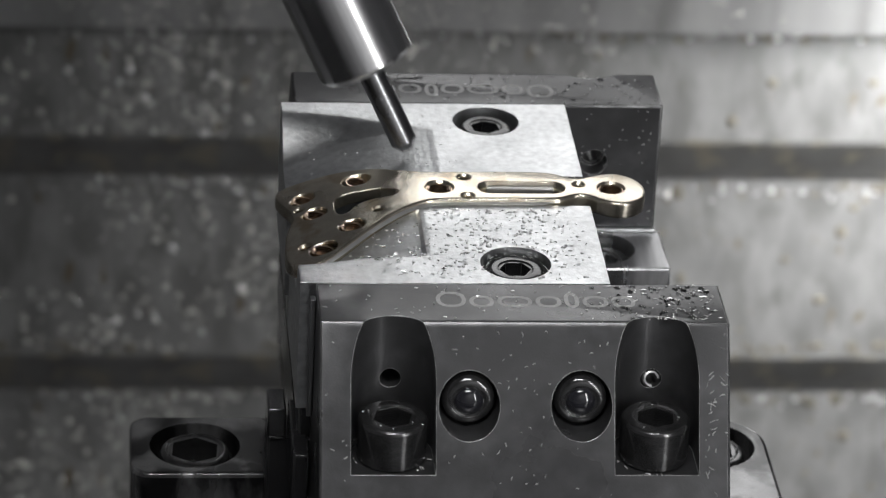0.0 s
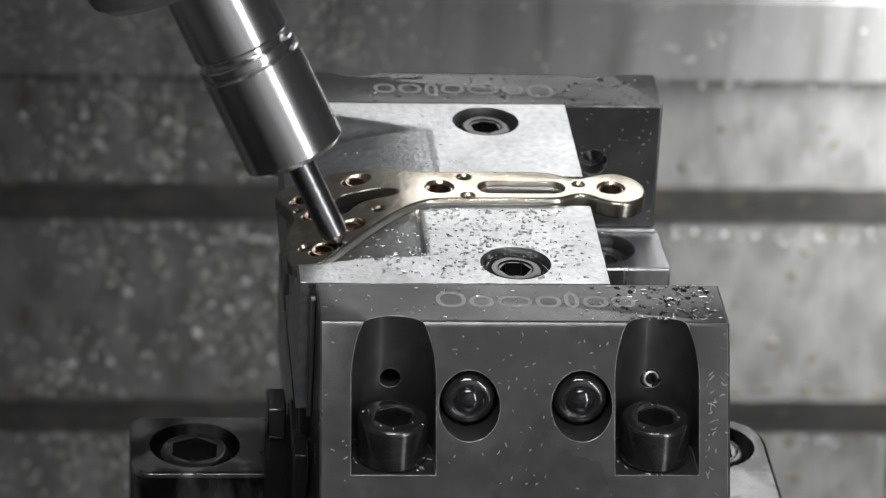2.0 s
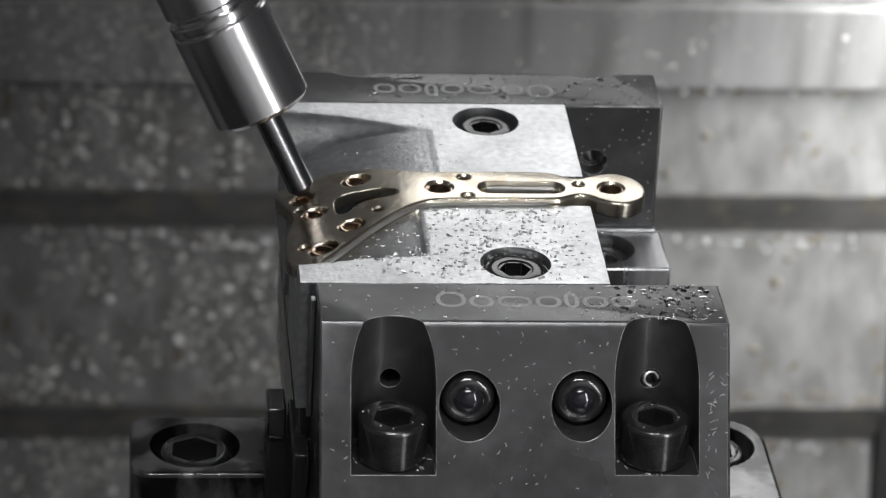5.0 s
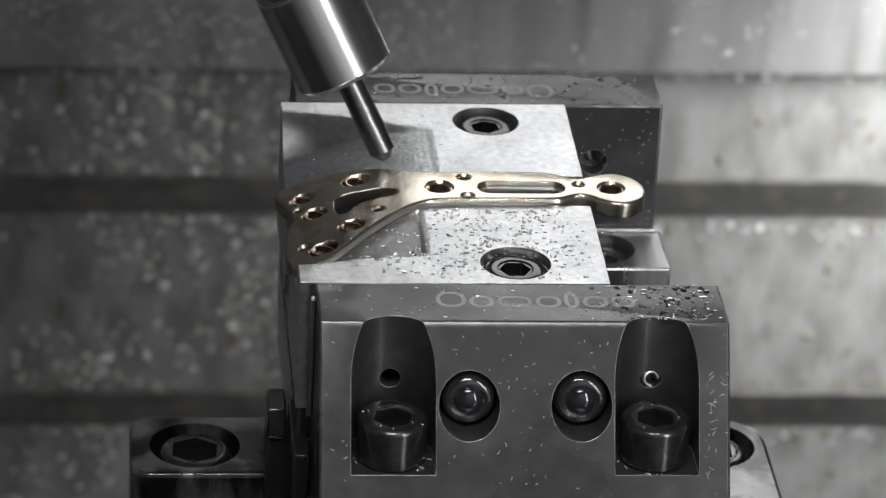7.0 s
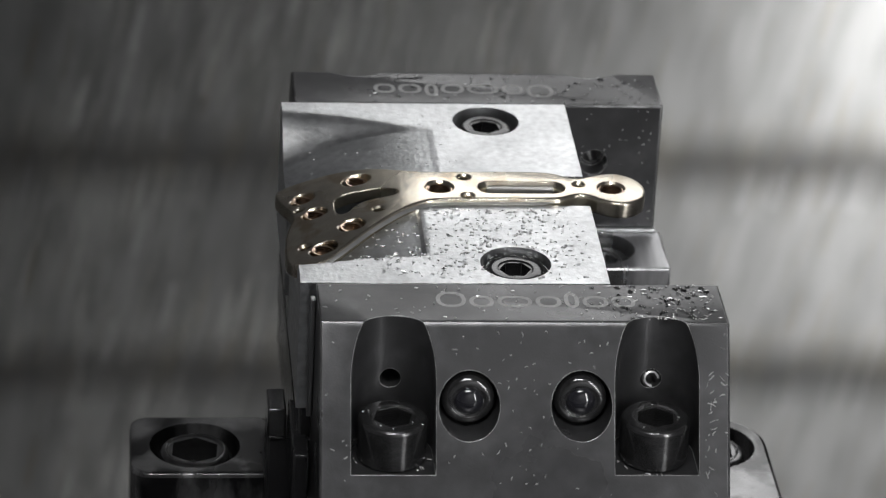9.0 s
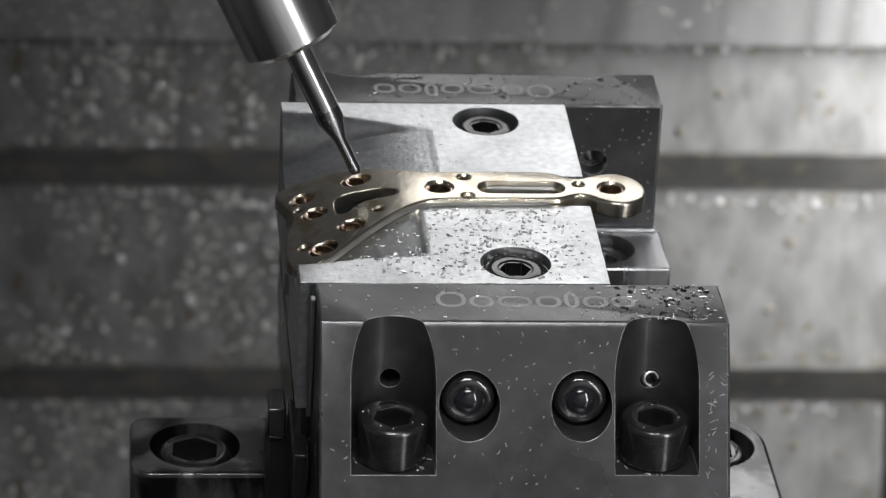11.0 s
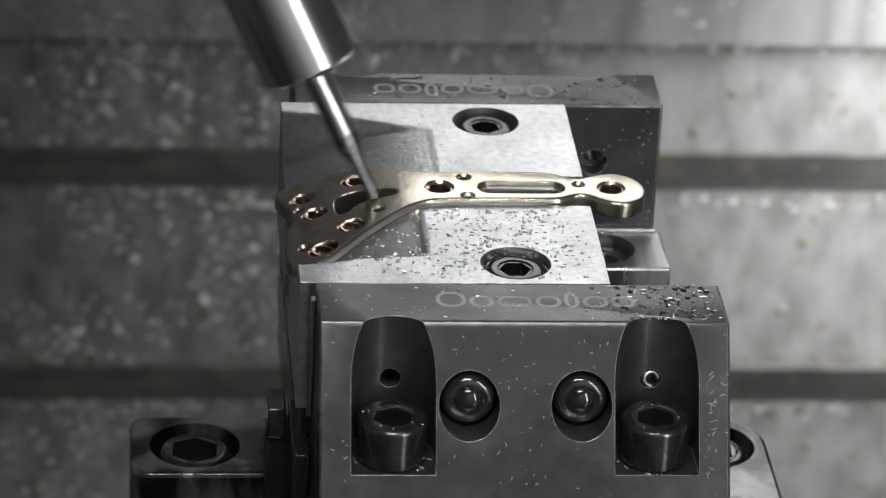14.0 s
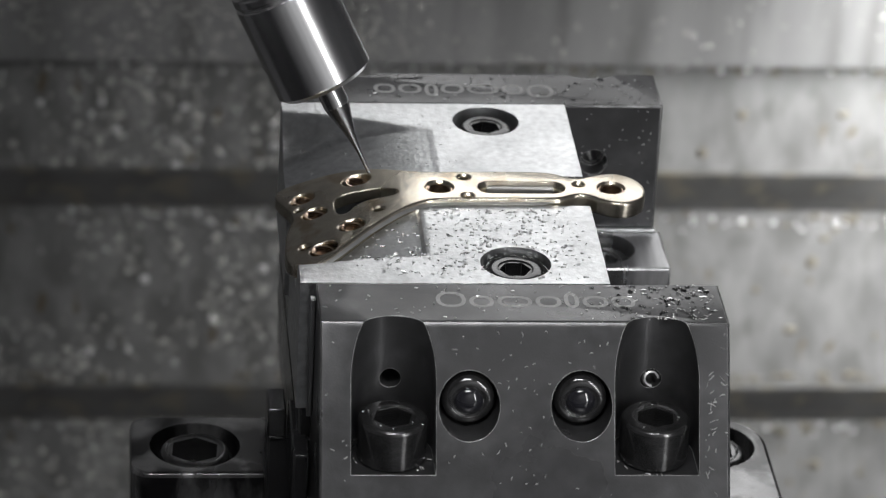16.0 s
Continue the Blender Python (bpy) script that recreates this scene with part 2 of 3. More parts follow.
def soft_jaw_bm(back):
    """Aluminium block whose top falls away in a milled hollow towards one end."""
    y0, y1 = (61.3, 95.0) if back else (15.35, 48.3)
    edge_x = -11.0 if back else -15.8
    nx, ny = 90, 56
    xs = [-41 + 58.6 * i / nx for i in range(nx + 1)]
    ys = [y0 + (y1 - y0) * j / ny for j in range(ny + 1)]
    bm = bmesh.new()
    grid = []
    for x in xs:
        row = []
        for y in ys:
            if back:
                wall, wide = lerp(x, [(-45, 92.5), (-29, 89.5), (-19, 85.5), (-5, 83.8)]), lerp(x, [(-41, 13.0), (-20, 3.5), (20, 1.0)])
                inside = ease((wall - y) / wide)
            else:
                wall, wide = lerp(x, [(-45, 21.8), (-38, 22.8), (-28, 25.2), (-5, 27.5)]), lerp(x, [(-41, 5.0), (-20, 2.0), (20, 1.0)])
                inside = ease((y - wall) / wide)
            z = -(hollow(x) + 0.1) * inside * ease((edge_x - x) / (0.7 if back else 1.4))
            row.append(bm.verts.new((x, y, z)))
        grid.append(row)
    low = [[bm.verts.new((x, y, -27.0)) for y in (y0, y1)] for x in (xs[0], xs[-1])]
    for i in range(nx):
        for j in range(ny):
            bm.faces.new((grid[i][j], grid[i + 1][j], grid[i + 1][j + 1], grid[i][j + 1]))
    bm.faces.new([r[0] for r in grid] + [low[1][0], low[0][0]])
    bm.faces.new([r[-1] for r in grid] + [low[1][1], low[0][1]])
    bm.faces.new(grid[0] + [low[0][1], low[0][0]])
    bm.faces.new(grid[-1] + [low[1][1], low[1][0]])
    bm.faces.new((low[0][0], low[0][1], low[1][1], low[1][0]))
    bmesh.ops.recalc_face_normals(bm, faces=bm.faces)
    y = 86.7 if back else 23.7
    bm = cut(bm, moved(rod(6.75, -10, 4, 56), Matrix.Translation((0.45, y, 0))))
    return bm


for back in (True, False):
    root = tagged(new("soft_jaw"), "bright milled aluminium soft jaw " + ("with a smooth milled hollow" if back else "strewn with chips"),
                  "soft jaw", "soft jaws")
    part("soft_jaw_block", soft_jaw_bm(back), ALU, root)
    s = cap_screw("socket_head_screw", 5.5, 6.0, 5.3, "black socket head screw sunk in the aluminium soft jaw", "soft jaw screws", mat=BLACK_DEEP, fillet=0.2)
    s.matrix_basis = pose(0.45 * MM, (86.7 if back else 23.7) * MM, -1.1 * MM, 0, 0, 20 if back else 44)
    part("seat_ring", lathe([(5.0, -3.0), (6.74, -3.0), (6.74, -2.2), (6.2, -1.9), (5.0, -2.6), (5.0, -3.0)], 48), BLACK_DEEP, s)

# ---- vise base ----
base = tagged(new("machine_vise"), "dark oily steel machine vise body with bright guide rail", "vise")
part("base_body", box(-38, 38, -20, 130, -75, -46.1, 0.8), BLACK_DEEP, base)
part("base_column", box(-40.4, 38.6, 15.6, 94.7, -46.1, -34, 0.6), BLACK_DEEP, base)
rail = cut(box(-40, 39.6, 77.6, 94.8, -34, -28.9, 0.5), moved(rod(7.0, -33.0, -20, 48), Matrix.Translation((26.2, 86.6, 0))))
part("guide_rail", rail, RAIL, base, "bright brushed steel rail with a counterbore")
s = copy_thing(big, pose(26.2 * MM, 86.6 * MM, -31.5 * MM, 0, 0, 50))
tagged(s, "black socket screw deep in the guide rail counterbore", "screw", "rail screws")
part("rail_edge", box(17.8, 38.4, 93.7, 94.9, -28.85, -28.1, 0.3), ALU, base, "bright polished rail edge")
part("inner_body", box(-40.2, 17, 16, 77.4, -34, -27.1, 0.4), BLACK_DEEP, base)
part("side_plate", box(-41.6, -38.6, 8, 30, -46, -33.2, 0.4), BLACK_DEEP, base)
part("spring_strip", box(-39.3, -38.25, 10.2, 12.0, -26, -1.0, 0.2), RAIL, base, "thin scratched steel strip")
part("side_block", box(-45.4, -41.8, 30, 38.6, -42, -35.6, 0.4), SCREW, base)
part("side_web", box(-45.4, -40.2, 31, 40, -62, -42.1, 0.6), BLACK_DEEP, base)


def clamp_plate(x0, x1, y0, cx, name_label):
    root = tagged(new("base_clamp"), name_label, "clamp", "base clamps")
    bm = box(x0, x1, y0, 67, -86, -58, 0.0)
    sx = -1 if cx < 0 else 1
    far = [e for e in bm.edges if abs(e.verts[0].co.x - e.verts[1].co.x) < 1e-4 and abs(e.verts[0].co.y - e.verts[1].co.y) < 1e-4
           and e.verts[0].co.x * sx > 50 and (sx < 0 or e.verts[0].co.y > 50)]
    bmesh.ops.bevel(bm, geom=far, offset=4.0 if sx < 0 else 11.0, segments=6, affect="EDGES", profile=0.5)
    rim = [e for e in bm.edges if e.verts[0].co.z > -58.1 and e.verts[1].co.z > -58.1]
    bmesh.ops.bevel(bm, geom=rim, offset=0.9, segments=2, affect="EDGES", profile=0.5)
    bm = cut(bm, moved(rod(9.2, -70, -50, 56), Matrix.Translation((cx, 55, 0))))
    part("clamp_body", bm, CLAMP, root)
    return root


clamp_plate(-71.6, -40, 43.5, -58.5, "dark oily steel base clamp with a deep counterbore")
clamp_plate(36, 58.8, 12, 46.8, "wet dark steel base clamp with rounded corner")
for cx in (-58.5, 46.8):
    s = cap_screw("socket_head_screw", 7.6, 9.0, 9.0, "large black socket screw in a deep counterbore", "clamp screws", fillet=0.22)
    s.matrix_basis = pose(cx * MM, 55 * MM, -58.9 * MM, 0, 0, 9)
# out of view; far wider than the vise needs, to shade the lower cover
table = part("shade_table", box(-210, 210, -170, 68, -130, -86.05, 2), BLACK_DEEP)
tagged(table, "unseen dark steel table under the vise, oversized to shade the cover", "table", kind="structure")


# ---- the bone plate ----
OUTLINE = [(-15.4, 60.8), (-19.8, 62.3), (-23.5, 64.0), (-30.7, 65.5), (-36.3, 65.7), (-41.0, 66.0), (-42.9, 65.4), (-43.5, 64.2), (-42.6, 60.4), (-40.9, 55.6),
           (-40.2, 51.4), (-41.6, 48.0), (-42.3, 43.7), (-42.6, 38.0), (-42.2, 34.2), (-40.7, 31.0), (-38.2, 29.0), (-36.4, 29.4), (-33.6, 31.6), (-30.4, 34.7),
           (-26.9, 38.4), (-22.2, 42.9), (-18.7, 45.8), (-15.9, 47.3), (-13.0, 48.2), (-4.1, 48.5), (11.0, 48.6), (13.0, 49.6), (15.6, 50.9), (17.8, 50.0),
           (20.2, 47.9), (23.4, 46.7), (26.4, 47.6), (28.4, 50.2), (29.1, 53.2), (28.6, 56.2), (26.7, 59.0), (23.5, 60.6), (20.2, 60.0), (17.6, 58.6),
           (15.6, 58.0), (13.6, 58.8), (11.6, 60.4), (8.3, 61.0), (-1.9, 61.0), (-8.7, 60.8)]


def slot(x0, y0, x1, y1, r, steps=12):
    a = math.atan2(y1 - y0, x1 - x0)
    pts = []
    for k in range(steps + 1):
        t = a + math.pi / 2 + math.pi * k / steps
        pts.append((x0 + r * math.cos(t), y0 + r * math.sin(t)))
    for k in range(steps + 1):
        t = a - math.pi / 2 + math.pi * k / steps
        pts.append((x1 + r * math.cos(t), y1 + r * math.sin(t)))
    return pts


def plate_bm():
    bm = prism(rounded(OUTLINE), -3.3, 0.0)
    rim = [e for e in bm.edges if e.verts[0].co.z > -0.1 and e.verts[1].co.z > -0.1]
    bmesh.ops.bevel(bm, geom=rim, offset=0.6, segments=5, affect="EDGES", profile=0.5, clamp_overlap=True)
    tools = []
    for x, y, r, dx, dy in ((-11.8, 53.8, 2.35, 0.25, 0), (22.2, 53.8, 2.3, 0.1, 0), (-27.6, 60.2, 1.9, 1.0, 0.35), (-38.2, 58.4, 1.85, 0.4, 0.3),
                            (-36.2, 50.6, 1.85, 0.5, 0.3), (-29.6, 41.6, 1.95, 0.6, 0.3), (-35.4, 35.0, 2.0, 0.7, 0.5)):
        tools.append(prism(slot(x - dx, y - dy, x + dx, y + dy, r), -6, 3))
        cone = lathe([(0, -1.3), (r * 0.8, -1.3), (r + 0.75, 0.35), (r + 0.75, 1.5), (0, 1.5)], 40)
        for v in cone.verts:
            v.co.x += dx * 0.5 if v.co.x > 0 else -dx * 0.5
        tools.append(moved(cone, Matrix.Translation((x, y, 0))))
    for x, y, r in ((-6.6, 58.2, 1.1), (-6.5, 50.0, 1.05), (15.9, 55.2, 0.95), (-39.1, 54.2, 0.75), (-38.8, 37.9, 0.9), (-24.2, 46.2, 0.9)):
        tools.append(moved(rod(r, -6, 3, 24), Matrix.Translation((x, y, 0))))
        tools.append(moved(lathe([(0, -0.6), (r, -0.6), (r + 0.6, 0.2), (r + 0.6, 1), (0, 1)], 24), Matrix.Translation((x, y, 0))))
    tools.append(prism(slot(-1.6, 53.7, 10.4, 53.7, 2.0), -6, 3))
    wide, tight = slot(-1.6, 53.7, 10.4, 53.7, 2.9), slot(-1.6, 53.7, 10.4, 53.7, 1.9)
    tray = bmesh.new()
    lo = [tray.verts.new((*p, -1.4)) for p in tight]
    hi = [tray.verts.new((*p, 0.3)) for p in wide]
    tray.faces.new(lo)
    tray.faces.new(hi)
    for i in range(len(lo)):
        j = (i + 1) % len(lo)
        tray.faces.new((lo[i], lo[j], hi[j], hi[i]))
    bmesh.ops.recalc_face_normals(tray, faces=tray.faces)
    tools.append(tray)
    arch = [(-32.3, 53.4), (-31.2, 55.0), (-26.9, 55.1), (-22.5, 54.9), (-20.0, 53.6), (-19.7, 51.9), (-21.5, 50.8), (-25.5, 50.7), (-28.4, 49.4), (-30.2, 46.6), (-32.0, 46.9), (-32.6, 50.0)]
    tools.append(prism(rounded(arch), -6, 3))
    for t in tools:
        bm = cut(bm, t)
    x = -42.0
    while x < -11:
        bmesh.ops.bisect_plane(bm, geom=bm.verts[:] + bm.edges[:] + bm.faces[:], plane_co=(x, 0, 0), plane_no=(1, 0, 0))
        x += 1.5
    for v in bm.verts:
        top = 1.3 - drop(v.co.x)
        low = -2.0 + (2.0 - hollow(v.co.x) - 0.1) * ease((-11.0 - v.co.x) / 6.0)
        v.co.z = top + v.co.z * (top - low) / 3.3
    return bm


plate = part("bone_plate", plate_bm(), TITAN)
tagged(plate, "pale golden titanium bone plate with countersunk holes, clamped between soft jaws", "bone plate")


for x, y, r in ((-11.8, 53.8, 2.35), (22.2, 53.8, 2.3), (-27.6, 60.2, 1.9), (-38.2, 58.4, 1.85), (-36.2, 50.6, 1.85), (-29.6, 41.6, 1.95), (-35.4, 35.0, 2.0)):
    turns = 6
    coil = []
    for k in range(turns):
        coil += [(r + 0.02, -0.5 - 0.36 * k), (r - 0.24, -0.68 - 0.36 * k)]
    coil += [(r + 0.02, -0.5 - 0.36 * turns), (r + 0.25, -0.5 - 0.36 * turns), (r + 0.25, -0.5), (r + 0.02, -0.5)]
    ring = lathe(coil, 40)
    part("hole_thread", moved(ring, Matrix.Translation((x, y, 1.3 - drop(x)))), THREAD, plate, "coppery threaded hole wall")


# near-white bead added for the glint on the plate's edge along the front soft jaw
GLINT = material("glint_titanium", (0.95, 0.94, 0.92), 0.38, 1.0, 0.12, 400, 0.2, 900, rough_spread=0.06)


def glint_bead(points, radius, sink):
    """A flat rounded bead along points of the plate's outline, a little under its top, turned to mirror the back lamp.
    """
    bm = bmesh.new()
    rings = []
    for i, (x, y) in enumerate(points):
        ax, ay = points[max(0, i - 1)]
        bx, by = points[min(len(points) - 1, i + 1)]
        run = Vector((bx - ax, by - ay, drop(ax) - drop(bx))).normalized()
        up = Vector((0.13, 0, 1)) - run * run.dot(Vector((0.13, 0, 1)))
        up.normalize()
        side = run.cross(up)
        mid = Vector((x, y, 1.3 - drop(x) - sink))
        r = radius * (0.35 if i in (0, len(points) - 1) else 1.0)
        rings.append([bm.verts.new(mid + side * (r * math.cos(0.6283 * k)) + up * (0.3 * r * math.sin(0.6283 * k))) for k in range(10)])
    for a, b in zip(rings, rings[1:]):
        for k in range(10):
            bm.faces.new((a[k], a[(k + 1) % 10], b[(k + 1) % 10], b[k]))
    bm.faces.new(rings[0])
    bm.faces.new(rings[-1])
    bmesh.ops.recalc_face_normals(bm, faces=bm.faces)
    return bm


slope = rounded(OUTLINE)
slope = [p for p in slope if -37.0 < p[0] < 11.0 and p[1] < 48.9]
part("edge_glint", glint_bead(slope, 0.85, 0.9), GLINT, plate, "near-white bead added for the glint on the plate's lower edge", 60)
# bar put in the slot to stand for the bright reflection on its back wall
part("slot_glint", box(-2.2, 11.0, 54.5, 56.2, -1.6, 0.55, 0.25), GLINT, plate, "near-white bar added for the glint on the long slot's back wall")


# ---- chips ----
def chip_cloud(name, label, count, place, seed, size=(0.3, 0.9), mat=None):
    """Many tiny curled slivers; place(rng) gives a point and a normal."""
    rng = random.Random(seed)
    verts, faces = [], []
    for _ in range(count):
        p, n = place(rng)
        n = Vector(n).normalized()
        t = n.orthogonal().normalized()
        t.rotate(Matrix.Rotation(rng.uniform(0, 6.283), 3, n))
        b = n.cross(t)
        ln, wd, arc = rng.uniform(*size) * rng.choice((0.8, 1, 1.4)), rng.uniform(0.1, 0.3), rng.uniform(0.1, 0.5)
        k = len(verts)
        for i in range(4):
            u = i / 3 - 0.5
            c = Vector(p) + t * (u * ln) + b * (arc * (u * u) * 1.2) + n * (0.05 + 0.35 * wd + arc * (0.25 - u * u) * 0.6)
            w = wd * (1 - 1.2 * u * u)
            verts += [c - b * w * 0.5, c + n * w * 0.6, c + b * w * 0.5]
        for i in range(3):
            q = k + 3 * i
            for s in range(3):
                faces.append((q + s, q + (s + 1) % 3, q + 3 + (s + 1) % 3, q + 3 + s))
        faces += [(k, k + 2, k + 1), (k + 9, k + 10, k + 11)]
    me = bpy.data.meshes.new(name)
    me.from_pydata([tuple(v * MM for v in p) for p in verts], [], faces)
    me.materials.append(mat or CHIP)
    return tagged(new(name, me), label, "metal chips", kind="stuff")


def on_front_jaw(rng):
    return (rng.choice((rng.uniform(-37, 37.5), rng.triangular(5, 37.5, 33))), rng.uniform(0.8, 14.6), 0.0), (0, 0, 1)


def on_back_jaw(rng):
    return (rng.triangular(-30, 37.5, 34), rng.uniform(95.8, 109), 0.0), (0, 0, 1)


def on_front_soft(rng):
    while True:
        x, y = rng.triangular(-38, 17, 2), rng.uniform(17, 47)
        if (x - 0.45) ** 2 + (y - 23.7) ** 2 > 49:
            return (x, y, -hollow(x) * ease((y - 26) / 4) * (x < -15.8)), (0, 0, 1)


def on_back_soft(rng):
    x, y = rng.uniform(-40, -6), rng.uniform(63, 90)
    return (x, y, -hollow(x) * ease((89 - y) / 8)), (0, 0, 1)


def on_front_face(rng):
    while True:
        x, d = rng.uniform(-37, 37.5), rng.uniform(1, 34)
        z = -d * math.cos(math.radians(30))
        if abs(abs(x) - 24.5) > 8.6 and math.hypot(abs(x) - 10.45, z + 13.5) > 6.4:
            return (x, z * TILT * -1 * -1, z), (0, -math.cos(math.radians(30)), 0.5)


def on_back_face(rng):
    return (rng.uniform(19, 37.5), 94.95, rng.uniform(-26, -1)), (0, -1, 0)


chip_cloud("metal_chips", "tiny bright metal chips lying on the oily front jaw", 170, on_front_jaw, 3)
chip_cloud("metal_chips", "tiny bright metal chips on the rear jaw", 60, on_back_jaw, 4)
chip_cloud("metal_chips", "fine chips strewn over the aluminium soft jaw", 130, on_front_soft, 5, (0.3, 0.7))
chip_cloud("metal_chips", "dark wet chips on the aluminium soft jaw", 45, on_front_soft, 15, (0.4, 0.9), CHIP_DARK)
chip_cloud("metal_chips", "few fine chips in the milled hollow", 45, on_back_soft, 6, (0.2, 0.5))
chip_cloud("metal_chips", "tiny chips stuck to the sloped jaw face", 70, on_front_face, 7, (0.3, 0.75))
chip_cloud("metal_chips", "tiny chips stuck to the rear jaw face", 40, on_back_face, 8, (0.2, 0.5))

def drop_cloud(name, label, count, place, seed, sizes, mat=None, category="coolant drops"):
    """Flattened round coolant drops with uneven outlines."""
    rng = random.Random(seed)
    verts, faces = [], []
    for _ in range(count):
        (x, y, z), n = place(rng)
        r, sx, sy = rng.uniform(*sizes), rng.uniform(0.75, 1.4), rng.uniform(0.75, 1.4)
        q = len(verts)
        for ring, up in ((1.0, -0.03), (0.97, 0.16), (0.8, 0.36), (0.45, 0.5)):
            for i in range(10):
                a = 0.62832 * i
                verts.append((x + r * ring * sx * math.cos(a), y + r * ring * sy * math.sin(a), z + r * up))
        for b in (0, 10, 20):
            for i in range(10):
                j = (i + 1) % 10
                faces.append((q + b + i, q + b + j, q + b + 10 + j, q + b + 10 + i))
        faces += [tuple(q + 30 + i for i in range(10)), tuple(q + 9 - i for i in range(10))]
    me = bpy.data.meshes.new(name)
    me.from_pydata([tuple(c * MM for c in p) for p in verts], [], faces)
    me.materials.append(mat or WATER)
    smooth(me, 75)
    return tagged(new(name, me), label, category, kind="stuff")


def on_front_end(rng):
    return (rng.triangular(12, 37, 33), rng.uniform(1.2, 14.2), 0.0), (0, 0, 1)


drop_cloud("coolant_drops", "clear coolant drops beading on the aluminium soft jaw", 150, on_front_soft, 31, (0.12, 0.45))
drop_cloud("coolant_drops", "clear coolant drops beading on the front jaw", 110, on_front_end, 32, (0.15, 0.5))
drop_cloud("coolant_drops", "clear coolant drops beading on the rear jaw", 70, on_back_jaw, 33, (0.15, 0.45))

drop_cloud("wet_chip_grains", "wet grey chip grains under coolant on the aluminium soft jaw", 200, on_front_soft, 41, (0.14, 0.42), WET_GRAIN, "metal chips")


def round_the_screw(rng):
    a, r = rng.uniform(0, 6.283), rng.uniform(5.3, 6.5)
    return (0.45 + r * math.cos(a), 23.7 + r * math.sin(a), -1.6), (math.cos(a), math.sin(a), 0.8)


def on_pocket_floor(rng):
    x, a = rng.choice((-24.5, 24.5)), rng.uniform(3.3, 6.1)
    return (x + 7.2 * math.cos(a), -7.2 + 7.2 * math.sin(a), -24.4), (0, 0, 1)


def on_pocket_screw(rng):
    x, a, r = rng.choice((-24.5, 24.5)), rng.uniform(0, 6.283), rng.uniform(4.2, 6.2)
    return (x + r * math.cos(a), -7.2 + r * math.sin(a), -15.95), (0, 0, 1)


def at_front_corner(rng):
    d = rng.triangular(2, 36, 14)
    z = -d * math.cos(math.radians(30))
    return (rng.uniform(33.6, 37.6), z * TILT, z), (0, -math.cos(math.radians(30)), 0.5)


chip_cloud("metal_chips", "bright chips packed round the screw head", 46, round_the_screw, 51, (0.7, 1.5))
chip_cloud("metal_chips", "few chips on the oily pocket floors", 14, on_pocket_floor, 52, (0.4, 1.0))
chip_cloud("metal_chips", "fine chips on the pocket screw heads", 9, on_pocket_screw, 53, (0.2, 0.5))
chip_cloud("metal_chips", "bright curled chips clinging to the jaw corner", 24, at_front_corner, 54, (0.7, 1.4))


def film(name, label, outline, z, height, seed, mat):
    """A thin wet film with an uneven outline, a rounded rim and a rippled top."""
    pts = rounded(outline, 3)
    cx, cy = sum(p[0] for p in pts) / len(pts), sum(p[1] for p in pts) / len(pts)
    bm = bmesh.new()
    rings = []
    for f, up in ((1.0, 0.0), (0.985, 0.6), (0.95, 0.95), (0.88, 1.0), (0.8, 0.95), (0.7, 0.9), (0.6, 0.9), (0.5, 0.9), (0.4, 0.9), (0.3, 0.9), (0.2, 0.9), (0.1, 0.9)):
        ring = []
        for x, y in pts:
            u_at, v_at = cx + (x - cx) * f, cy + (y - cy) * f
            ripple = 0.45 * noise.noise((u_at * 0.22 + seed, v_at * 0.5, seed)) + 0.15 * noise.noise((u_at * 0.8, v_at * 1.1, seed))
            ring.append(bm.verts.new((u_at, v_at, z + height * up * (1 + ripple * (1 if up else 0)))))
        rings.append(ring)
    n = len(pts)
    for a, b in zip(rings, rings[1:]):
        for i in range(n):
            bm.faces.new((a[i], a[(i + 1) % n], b[(i + 1) % n], b[i]))
    bm.faces.new(rings[-1])
    bm.faces.new(list(reversed(rings[0])))
    bmesh.ops.recalc_face_normals(bm, faces=bm.faces)
    return tagged(part(name, bm, mat, None, "", 80), label, "coolant", kind="stuff")


film("coolant_film", "thin dark coolant streak on the rear jaw", [(-24, 107.2), (-18, 108.4), (-12, 108.2), (-10, 107.4), (-16, 106.8)], 0.01, 0.16, 2.0, OIL_FILM)

# a curled chip caught at the hole in one pocket
curl = lathe([(1.1, -0.12), (1.5, -0.2), (1.75, 0.0), (1.5, 0.2), (1.1, 0.12), (1.1, -0.12)], 24)
bmesh.ops.delete(curl, geom=[v for v in curl.verts if v.co.x > 0.7 and v.co.y < 0.2], context="VERTS")
curled = part("curled_chip", curl, CHIP_DARK, None, "", 50)
tagged(curled, "bright curled metal chip caught at the pocket hole", "metal chip")
curled.matrix_basis = pose(24.6 * MM, 2.0 * MM, -13.0 * MM, 62, 14, 0)

# ---- enclosure ----
for nm, b in (("wall_north", (-900, 900, 640, 660, -500, 900)), ("wall_south", (-900, 900, -1220, -1200, -500, 900)),
              ("wall_west", (-920, -900, -1220, 660, -500, 900)), ("wall_east", (900, 920, -1220, 660, -500, 900)),
              ("floor", (-920, 920, -1220, 660, -520, -500)), ("ceiling", (-920, 920, -1220, 660, 900, 920))):
    tagged(part(nm, box(*b), WALL), "grey sheet metal of the machine enclosure", "enclosure", kind="structure")


# ---- telescopic way cover behind the vise ----
PITCH = 72.0


